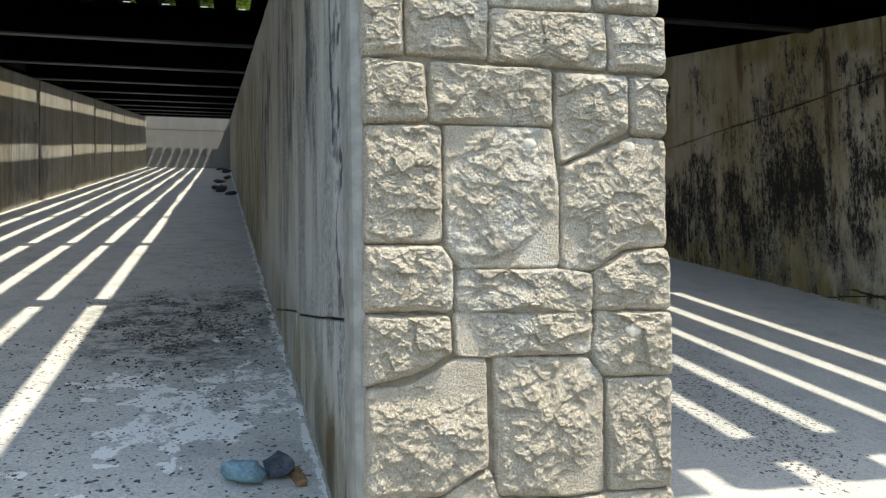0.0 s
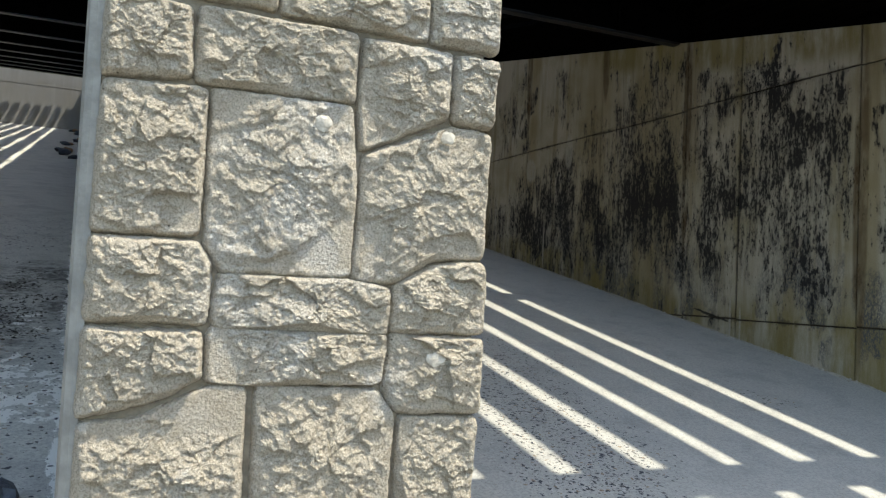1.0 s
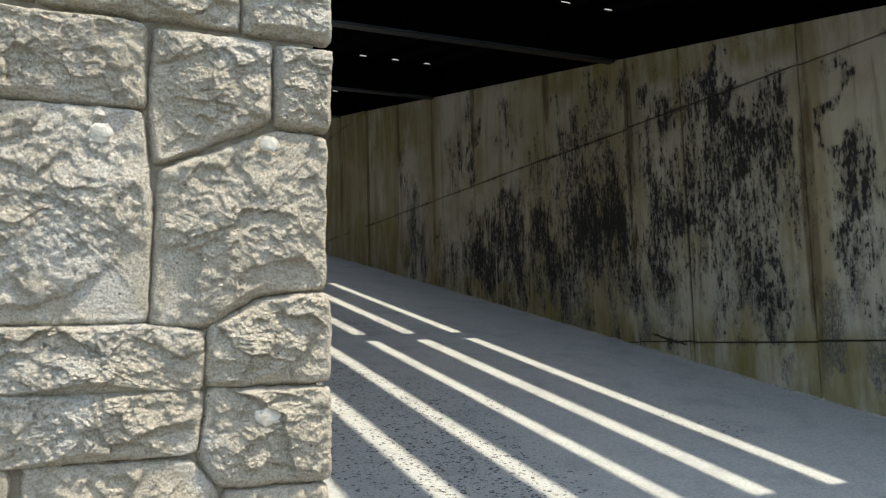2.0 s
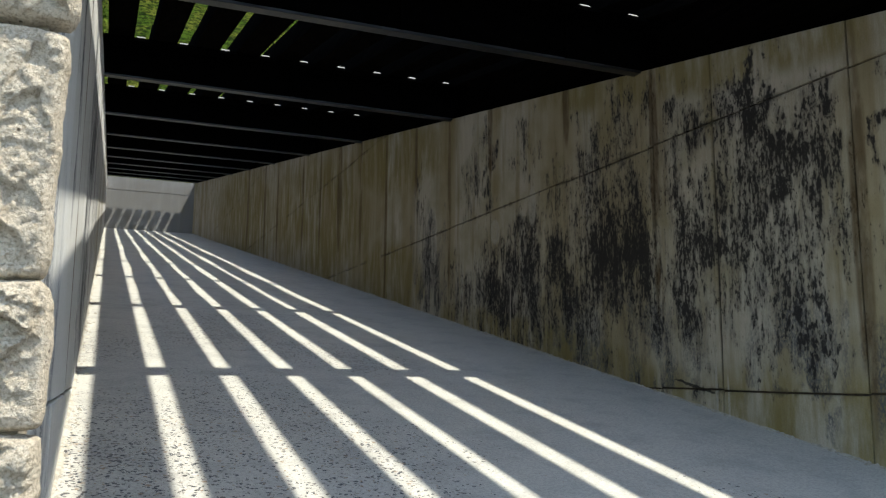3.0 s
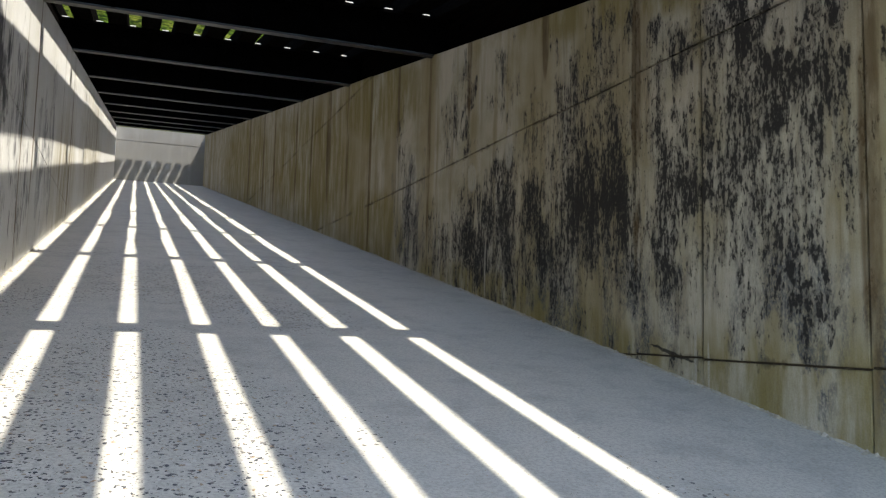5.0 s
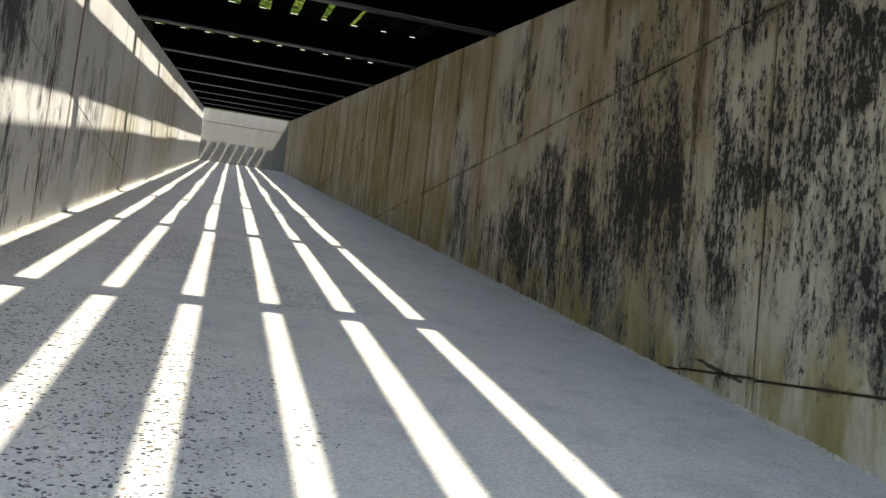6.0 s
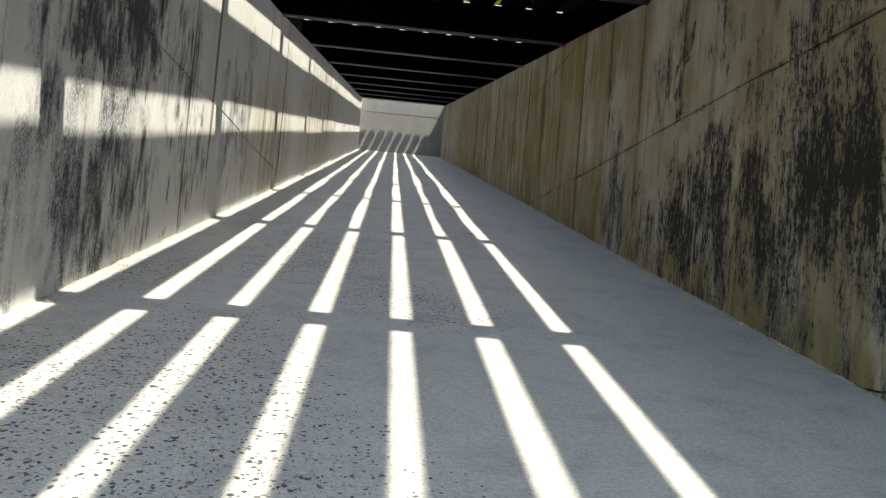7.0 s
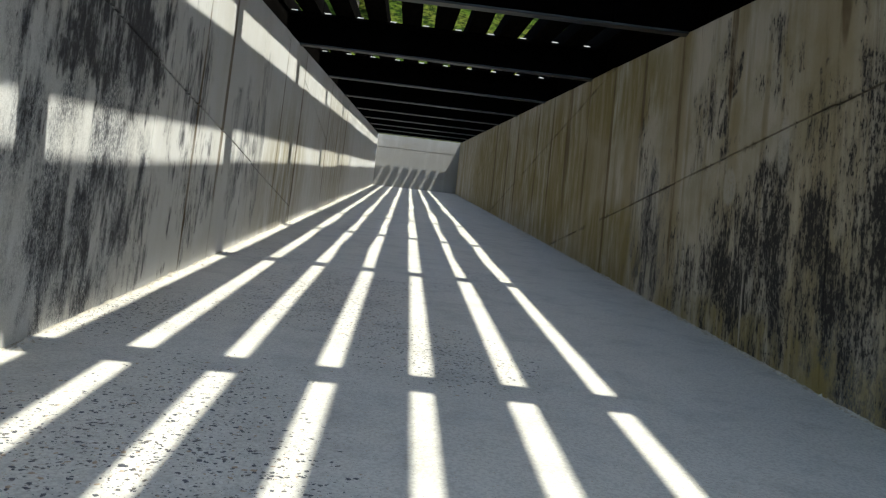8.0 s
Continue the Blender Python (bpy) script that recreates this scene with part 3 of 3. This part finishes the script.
def tree(seed, height):
    """A broad tree: tapered trunk, limbs and many small leaves."""
    rng = random.Random(seed)
    e = empty("tree")
    bm = bmesh.new()

    def limb(a, b, ra, rb):
        axis = (b - a).normalized()
        side = axis.orthogonal().normalized()
        other = axis.cross(side)
        rings = []
        for p, r in ((a, ra), ((a + b) / 2 + side * ra * 0.4, (ra + rb) / 2), (b, rb)):
            rings.append([bm.verts.new(p + (side * math.cos(t) + other * math.sin(t)) * r) for t in (i * math.tau / 7 for i in range(7))])
        for u, v in zip(rings, rings[1:]):
            for i in range(7):
                bm.faces.new((u[i], u[(i + 1) % 7], v[(i + 1) % 7], v[i]))

    top = Vector((rng.uniform(-0.3, 0.3), rng.uniform(-0.3, 0.3), height * 0.7))
    limb(Vector((0, 0, -0.3)), top, height * 0.035, height * 0.012)
    tips = [top]
    for i in range(9):
        f = rng.uniform(0.3, 0.95)
        a = top * f
        t = i * 2.4 + rng.uniform(-0.4, 0.4)
        b = a + Vector((math.cos(t), math.sin(t), rng.uniform(0.3, 0.9))) * height * rng.uniform(0.18, 0.33)
        limb(a, b, height * 0.012, height * 0.004)
        tips += [b, (a + b) / 2]
    part("trunk", bm, BARK, e)
    verts, faces = [], []
    for tip in tips:
        for j in range(rng.randint(90, 150)):
            d = Vector((rng.gauss(0, 1), rng.gauss(0, 1), rng.gauss(0, 0.75))) * height * 0.075
            c = tip + d
            u = Vector((rng.uniform(-1, 1), rng.uniform(-1, 1), rng.uniform(-1, 1))).normalized()
            v = u.orthogonal().normalized()
            s = rng.uniform(0.09, 0.2)
            k = len(verts)
            verts += [c - u * s, c + v * s * 0.5, c + u * s, c - v * s * 0.5]
            faces.append((k, k + 1, k + 2, k + 3))
    me = bpy.data.meshes.new("crown")
    me.from_pydata([tuple(v) for v in verts], [], faces)
    me.materials.append(LEAVES)
    crown = new("crown", me)
    crown.parent = e
    return tagged(e, "leafy green tree on the grassy hillside", "tree", "hillside trees")


first_tree = tree(3, 8.0)
first_tree.location = (-9.0, 44.0, ground_height(-9, 44) - 0.1)
second_tree = tree(8, 6.5)
second_tree.location = (-3.0, 52.0, ground_height(-3, 52) - 0.1)
rng = random.Random(5)
for i in range(16):
    x, y = rng.uniform(-38, 14), rng.uniform(42, 80)
    if i < 5:
        x, y = rng.uniform(-24, -10), rng.uniform(12, 38)
    copy_thing((first_tree, second_tree)[i % 2], pose(x, y, ground_height(x, y) - 0.2, 0, 0, rng.uniform(0, 360)) @ Matrix.Scale(rng.uniform(0.7, 1.2), 4))

# ---- loose things on the floor ----
def rock(name, material, place, size, seed, label):
    bm = bmesh.new()
    bmesh.ops.create_icosphere(bm, subdivisions=3 if seed % 2 == 0 else 2, radius=1.0)
    for v in bm.verts:
        d = v.co.normalized()
        f = 1 + 0.42 * noise.noise(d * 1.6 + Vector((seed, 0, 0))) + 0.10 * noise.noise(d * 4.5 + Vector((0, seed, 0)))
        v.co = Vector((d.x * size[0], d.y * size[1], max(d.z, -0.75) * size[2])) * f
    low = min(v.co.z for v in bm.verts)
    for v in bm.verts:
        v.co.z -= low
    ob = part(name, bm, material)
    for p in ob.data.polygons:
        p.use_smooth = seed % 2 == 0
    ob.location = up(place[0], place[1], -0.014)
    ob.rotation_euler = (math.atan(K), 0, seed)
    return tagged(ob, label, "rock")


rock("rock", BLUE_ROCK, (-1.145, 0.605), (0.078, 0.072, 0.042), 2, "flat pale blue stone lying on the floor")
rock("rock", DARK_ROCK, (-1.008, 0.645), (0.082, 0.052, 0.040), 5, "dark blue-grey broken rock on the floor")
bm = bmesh.new()
bmesh.ops.create_cube(bm, size=1.0)
bmesh.ops.scale(bm, vec=(0.032, 0.125, 0.030), verts=bm.verts[:])
bmesh.ops.subdivide_edges(bm, edges=bm.edges[:], cuts=3, use_grid_fill=True)
for v in bm.verts:
    v.co += Vector((noise.noise(v.co * 60), noise.noise(v.co * 50 + Vector((9, 0, 0))), noise.noise(v.co * 70 + Vector((0, 9, 0))))) * 0.0035
wood = tagged(part("wood_piece", bm, WOOD), "short broken brown piece of wood on the floor", "wood")
wood.matrix_world = Matrix.Translation(up(-0.955, 0.585, 0.0)) @ pose(0, 0, 0, math.degrees(math.atan(K)), 8, 10)
for i in range(14):
    rock("rock", DARK_ROCK if i % 3 else WOOD, (rng.uniform(-1.35, -0.98), rng.uniform(16, 34)), (rng.uniform(0.06, 0.16), rng.uniform(0.06, 0.14), rng.uniform(0.04, 0.09)),
         i + 11, "dark rock fallen at the foot of the wall")


def scatter(name, material, label, places, flat=0.5):
    """Many small stones as one thing: places of (x, y, h, radius)."""
    verts, faces = [], []
    rng = random.Random(len(places))
    for x, y, h, r in places:
        k, t, long = len(verts), rng.uniform(0, 3.14), rng.uniform(0.45, 0.9)
        for i in range(6):
            a = i * math.tau / 6
            q = r * rng.uniform(0.5, 1.15)
            u, v = math.cos(a) * q, math.sin(a) * q * long
            px, py = x + u * math.cos(t) - v * math.sin(t), y + u * math.sin(t) + v * math.cos(t)
            verts.append((px, py, K * py + h))
        verts.append((x, y, K * y + h + r * flat))
        faces += [(k + i, k + (i + 1) % 6, k + 6) for i in range(6)]
    me = bpy.data.meshes.new(name)
    me.from_pydata(verts, [], faces)
    me.materials.append(material)
    return tagged(new(name, me), label, "gravel", kind="stuff")


places = []
while len(places) < 22000:
    x, y = rng.uniform(0.02, W - 0.02), 0.1 + 8 * rng.random() ** 1.6
    thick = noise.noise((x * 1.1, y * 0.8, 1.7)) + 0.25 - 0.2 * x + 0.28 * max(0, 1.3 - abs(y - 2.1)) - 0.6 * max(0, 1.3 - y) - 0.25 * max(0, x - 1.7)
    if rng.random() < thick + 0.16:
        places.append((x, y, 0.0003, 0.0028 + 0.010 * rng.random() ** 2.6))
scatter("floor_gravel", GRAVEL, "dark gravel showing in the worn concrete", places, 0.12)
places = []
while len(places) < 20000:
    x, y = rng.uniform(SHIFT + 0.1, DIV - 0.02), 0.1 + 7 * rng.random() ** 1.6
    if rng.random() < noise.noise((x * 1.1, y * 0.8, 7.7)) + 0.55:
        places.append((x, y, -0.0117, 0.002 + 0.014 * rng.random() ** 3.2))
scatter("floor_gravel", GRAVEL, "dark gravel showing in the dirty concrete", places, 0.12)
places = []
while len(places) < 2600:
    x, y = rng.gauss(-1.45, 0.33), rng.gauss(3.0, 0.75)
    if x < DIV - 0.02 and y > 0.3 and noise.noise((x * 5, y * 4, 2.2)) > 0.02:
        places.append((x, y, -0.0117, 0.003 + 0.012 * rng.random() ** 2.5))
scatter("dirt_crumbs", DIRT, "black crumbs of dirt and dead leaves on the floor", places, 0.5)
places = []
for i in range(3200):
    y = 36 * rng.random() ** 1.5
    x = rng.choice((W - abs(rng.gauss(0, 0.02)), abs(rng.gauss(0, 0.025)), W - abs(rng.gauss(0, 0.012))))
    if noise.noise((y * 1.3, x, 0)) > -0.15:
        places.append((x, y, -0.002, 0.005 + 0.026 * rng.random() ** 2))
scatter("crumbled_concrete", CHIPS, "pale crumbs along the foot of the walls", places, 0.6)



def fillet(x, inward, y1, seed, h=0.0):
    """A ragged mortar fillet in the corner of floor and wall."""
    bm = bmesh.new()
    rows = []
    steps = int(y1 / 0.045)
    for i in range(steps + 1):
        y = 0.03 + i * 0.045
        f = max(0.05, 0.55 + 1.1 * noise.noise((y * 2.1, seed, 0)) + 0.6 * noise.noise((y * 9, seed, 5)))
        w, t = 0.026 * f, 0.020 * f * (0.6 + 0.5 * noise.noise((y * 14, seed, 9)))
        rows.append([bm.verts.new(up(x, y, h - 0.01)), bm.verts.new(up(x, y, h + t)), bm.verts.new(up(x + inward * w * 0.55, y, h + t * 0.75)), bm.verts.new(up(x + inward * w, y, h - 0.004))])
    for a, b in zip(rows, rows[1:]):
        for j in range(3):
            bm.faces.new((a[j], a[j + 1], b[j + 1], b[j]))
    return tagged(part("trim", bm, CHIPS), "ragged pale mortar along the foot of the wall", "mortar", kind="structure")


fillet(W - 0.001, -1, 24, 1.0)
fillet(0.001, 1, 24, 2.0)
fillet(DIV - 0.001, -1, 14, 3.0, -0.012)

# ---- the stone-clad end of the dividing wall ----
cladding = boxed("stone_cladding", MORTAR, None, DIV + 0.024, 0.03, FACE - 0.008, 0.02, -0.3, H, False)
tagged(cladding, "tan rock-faced cast stone cladding on the wall's end", "cladding")
nose = bmesh.new()
pts = [(DIV - 0.012, 0.0), (DIV - 0.012, -0.115), (DIV - 0.006, -0.135), (DIV + 0.008, -0.147), (DIV + 0.0225, -0.147), (DIV + 0.0225, 0.0)]
low = [nose.verts.new((x, y, -0.3)) for x, y in pts]
top = [nose.verts.new((x, y, H)) for x, y in pts]
for i in range(len(pts)):
    nose.faces.new((low[i], low[(i + 1) % len(pts)], top[(i + 1) % len(pts)], top[i]))
nose.faces.new(top)
tagged(part("trim", nose, NOSING), "rounded concrete nosing beside the stone cladding", "trim", kind="structure")

# the stones, course by course: corner places across and up
COURSE_TOP = [[(-0.84, 2.23), (-0.30, 2.23), (-0.30, 2.03), (-0.84, 2.00)], [(-0.29, 2.23), (0.05, 2.23), (0.05, 2.05), (-0.29, 2.03)],
              [(-0.84, 1.99), (-0.52, 2.01), (-0.51, 1.745), (-0.64, 1.73), (-0.84, 1.705)], [(-0.505, 2.01), (-0.17, 2.02), (-0.168, 1.795), (-0.49, 1.75)],
              [(-0.16, 2.02), (0.05, 2.03), (0.05, 1.825), (-0.155, 1.80)]]
COURSE_FOOT = [[(-0.84, 0.178), (-0.65, 0.172), (-0.60, 0.15), (-0.59, -0.1), (-0.84, -0.1)], [(-0.64, 0.175), (-0.51, 0.243), (-0.49, 0.165), (-0.30, 0.145), (-0.30, -0.1), (-0.58, -0.1)],
               [(-0.29, 0.145), (-0.17, 0.152), (0.04, 0.15), (0.04, -0.1), (-0.29, -0.1)]]
COURSE_A = [[(-0.839, 1.694), (-0.638, 1.721), (-0.501, 1.732), (-0.501, 1.623), (-0.725, 1.547), (-0.836, 1.549)], [(-0.488, 1.742), (-0.167, 1.786), (-0.167, 1.529), (-0.477, 1.522)], [(-0.15, 1.788), (0.049, 1.815), (0.046, 1.534), (-0.148, 1.536)]]
COURSE_B = [[(-0.839, 1.538), (-0.728, 1.536), (-0.726, 1.373), (-0.838, 1.359)], [(-0.717, 1.537), (-0.497, 1.613), (-0.482, 1.517), (-0.488, 1.371), (-0.715, 1.374)], [(-0.476, 1.513), (-0.126, 1.519), (-0.124, 1.36), (-0.48, 1.366)], [(-0.116, 1.517), (0.065, 1.522), (0.064, 1.36), (-0.114, 1.356)]]
COURSE_C = [[(-0.835, 1.355), (-0.669, 1.346), (-0.661, 1.195), (-0.837, 1.179)], [(-0.65, 1.351), (-0.296, 1.347), (-0.299, 1.188), (-0.653, 1.187)], [(-0.282, 1.342), (-0.06, 1.34), (-0.062, 1.181), (-0.278, 1.08), (-0.289, 1.179)], [(-0.049, 1.339), (0.065, 1.339), (0.058, 1.17), (-0.052, 1.171)]]
COURSE_D = [[(-0.832, 1.17), (-0.626, 1.177), (-0.628, 0.861), (-0.838, 0.857)], [(-0.615, 1.179), (-0.304, 1.18), (-0.284, 0.993), (-0.292, 0.787), (-0.578, 0.785), (-0.615, 0.847)], [(-0.271, 1.07), (-0.05, 1.161), (0.052, 1.156), (0.046, 0.85), (-0.083, 0.841), (-0.188, 0.777), (-0.285, 0.782)]]
COURSE_E = [[(-0.838, 0.848), (-0.628, 0.848), (-0.597, 0.803), (-0.601, 0.675), (-0.84, 0.676)], [(-0.582, 0.781), (-0.297, 0.783), (-0.188, 0.767), (-0.192, 0.661), (-0.59, 0.67)], [(-0.183, 0.775), (-0.084, 0.826), (0.046, 0.842), (0.057, 0.81), (0.052, 0.667), (-0.185, 0.667)]]
COURSE_F = [[(-0.84, 0.663), (-0.61, 0.657), (-0.605, 0.559), (-0.708, 0.509), (-0.843, 0.482)], [(-0.594, 0.667), (-0.192, 0.658), (-0.201, 0.548), (-0.509, 0.546), (-0.596, 0.554)], [(-0.181, 0.661), (0.053, 0.655), (0.053, 0.477), (-0.161, 0.48), (-0.196, 0.535)]]
COURSE_G = [[(-0.839, 0.47), (-0.728, 0.474), (-0.583, 0.545), (-0.511, 0.542), (-0.508, 0.255), (-0.649, 0.183), (-0.843, 0.189)], [(-0.487, 0.544), (-0.212, 0.534), (-0.167, 0.477), (-0.177, 0.161), (-0.297, 0.155), (-0.486, 0.173)], [(-0.153, 0.471), (0.046, 0.467), (0.035, 0.16), (-0.156, 0.16)]]


def face_stone(outline, seed):
    """One rock-faced stone: a rounded outline, arrises drawn in, and a hewn face."""
    pts = [Vector(p) for p in outline]
    if sum(a.x * b.y - b.x * a.y for a, b in zip(pts, pts[1:] + pts[:1])) < 0:
        pts.reverse()
    pts = inset(pts, -0.005)
    for _ in range(2):                                   # round the corners a little
        out = []
        for a, b in zip(pts, pts[1:] + pts[:1]):
            cut = min(0.25, 0.010 / max((b - a).length, 1e-6))
            out += [a.lerp(b, cut), a.lerp(b, 1 - cut)]
        pts = out
    total = sum((b - a).length for a, b in zip(pts, pts[1:] + pts[:1]))
    rim = []
    for a, b in zip(pts, pts[1:] + pts[:1]):
        k = max(1, round((b - a).length / total * 280))
        rim += [a.lerp(b, i / k) for i in range(k)]
    mid = sum(rim, Vector((0, 0))) / len(rim)
    reach = min((p - mid).length for p in rim)
    far = Vector((seed * 7.3, seed * 3.1, 0))
    rings = 56
    dice = random.Random(seed)
    facets = []
    for i in range(7):
        t, slope = i * 0.9 + dice.uniform(-0.4, 0.4), dice.uniform(0.03, 0.17)
        facets.append((math.cos(t) * slope, math.sin(t) * slope, dice.uniform(0.012, 0.024)))
    bm = bmesh.new()
    made = []
    for r in range(rings + 1):
        f = 1 - (r / rings) ** 0.85 * 0.97
        ring = []
        for p in rim:
            wob = 0.0035 * noise.noise(Vector((p.x * 28, p.y * 28, seed))) + 0.0022 * noise.noise(Vector((p.x * 75, p.y * 75, seed)))
            q = mid + (p - mid) * (f + wob / max((p - mid).length, 0.03) * (1 if r < 3 else 0))
            edge = (p - mid).length * (1 - f)
            rise = 0.022 * (1 - math.exp(-edge / 0.004))
            s = Vector((q.x, q.y, 0)) + far
            bend = Vector((noise.noise(s * 22), noise.noise(s * 22 + Vector((5, 0, 0))), 0)) * 0.008
            bend += Vector((noise.noise(s * 70), noise.noise(s * 70 + Vector((5, 0, 0))), 0)) * 0.004
            o = q - mid + bend.xy
            hew = min(c + o.x * a + o.y * b for a, b, c in facets)
            for scale, lean in ((10.0, 0.18), (21.0, 0.25), (44.0, 0.28), (80.0, 0.32)):
                home = noise.voronoi((s + bend) * scale)[1][0]
                tilt = noise.noise_vector(home * 3.7)
                d = s + bend - home / scale
                hew += lean * (tilt.x * d.x + (tilt.y - 0.32) * d.y) + 0.0042 * tilt.z * (14 / scale)
            hew += 0.0014 * noise.noise(s * 55) + 0.0014 * noise.noise(s * 120)
            draft = 0.002 + 0.014 * max(0.0, noise.noise(s * 5.5) + 0.15 - 0.35 * (q.y - mid.y) / max(reach, 0.05))
            cover = min(1.0, max(0.0, (edge - draft) / 0.014))
            cover = cover * cover * (3 - 2 * cover)
            ring.append(bm.verts.new((q.x, FACE - 0.009 - rise - max(-0.004, hew) * cover, q.y)))
        made.append(ring)
    back = [bm.verts.new((v.co.x, FACE + 0.004, v.co.z)) for v in made[0]]
    made.insert(0, back)
    n = len(rim)
    for a, b in zip(made, made[1:]):
        for i in range(n):
            bm.faces.new((a[i], a[(i + 1) % n], b[(i + 1) % n], b[i]))
    bm.faces.new(made[-1])
    ob = part("stone", bm, STONE, cladding)
    for p in ob.data.polygons:
        p.use_smooth = True
    return ob


stone_count = 0
for course in (COURSE_TOP, COURSE_A, COURSE_B, COURSE_C, COURSE_D, COURSE_E, COURSE_F, COURSE_G, COURSE_FOOT):
    for outline in course:
        stone_count += 1
        face_stone(outline, stone_count)
for x, z, r in ((-0.375, 1.13, 0.017), (-0.078, 0.607, 0.019), (-0.07, 1.13, 0.015), (-0.39, 1.665, 0.016)):
    bm = bmesh.new()
    bmesh.ops.create_icosphere(bm, subdivisions=2, radius=r)
    for v in bm.verts:
        v.co *= 1 + 0.55 * noise.noise(v.co * 70 + Vector((x, z, 0)) * 9)
        v.co.x *= 1.25
        v.co.y *= 0.25
    spot = part("pale_spot", bm, PALE_SPOT, cladding, "pale mineral spot on a stone")
    spot.location = (x, FACE - 0.040, z)

# ---- cast panels of the walls ----
EDGES = [-0.14, 0.62, 1.72, 2.75, 3.35, 4.55, 5.95, 6.95, 8.1, 9.25, 10.5, 11.7, 12.9, 14.35, 15.6, 16.9, 18.3]
EDGES += [18.3 + 1.25 * i for i in range(1, 14)] + [END + 0.02]
panels(wall_east, W, -1, EDGES)
panels(wall_divider, 0.0, 1, [0.022, 0.45, 1.42, 2.45, 3.3, 4.4, 5.3, 6.2, 7.0, 8.3, 9.7, 11.2, 12.9] + [14.8 + 1.9 * i for i in range(11)] + [END + 0.02])
panels(wall_west, SHIFT, 1, [-0.14] + [3.9 + 3.4 * i for i in range(9)] + [END + 0.02], depth=0.05, gap=0.035, lifts=False)
wall_divider.data.materials.clear()
wall_divider.data.materials.append(DIVIDER_LEFT)
panels(wall_divider, DIV, -1, [0.002] + EDGES[1:])
for backing in (wall_east, wall_divider, wall_west):
    backing.data.materials.clear()
    backing.data.materials.append(JOINT)
for north, x0 in ((wall_north, SHIFT), (wall_north_2, 0.0)):
    for h0, h1 in ((-0.05, 0.55), (0.565, 1.66), (1.69, H)):
        bm = bmesh.new()
        box(bm, x0 + 0.002, x0 + W - 0.002, END, END + 0.018, K * END + h0, K * END + h1, False)
        part("panel", bm, END_WALL, north)
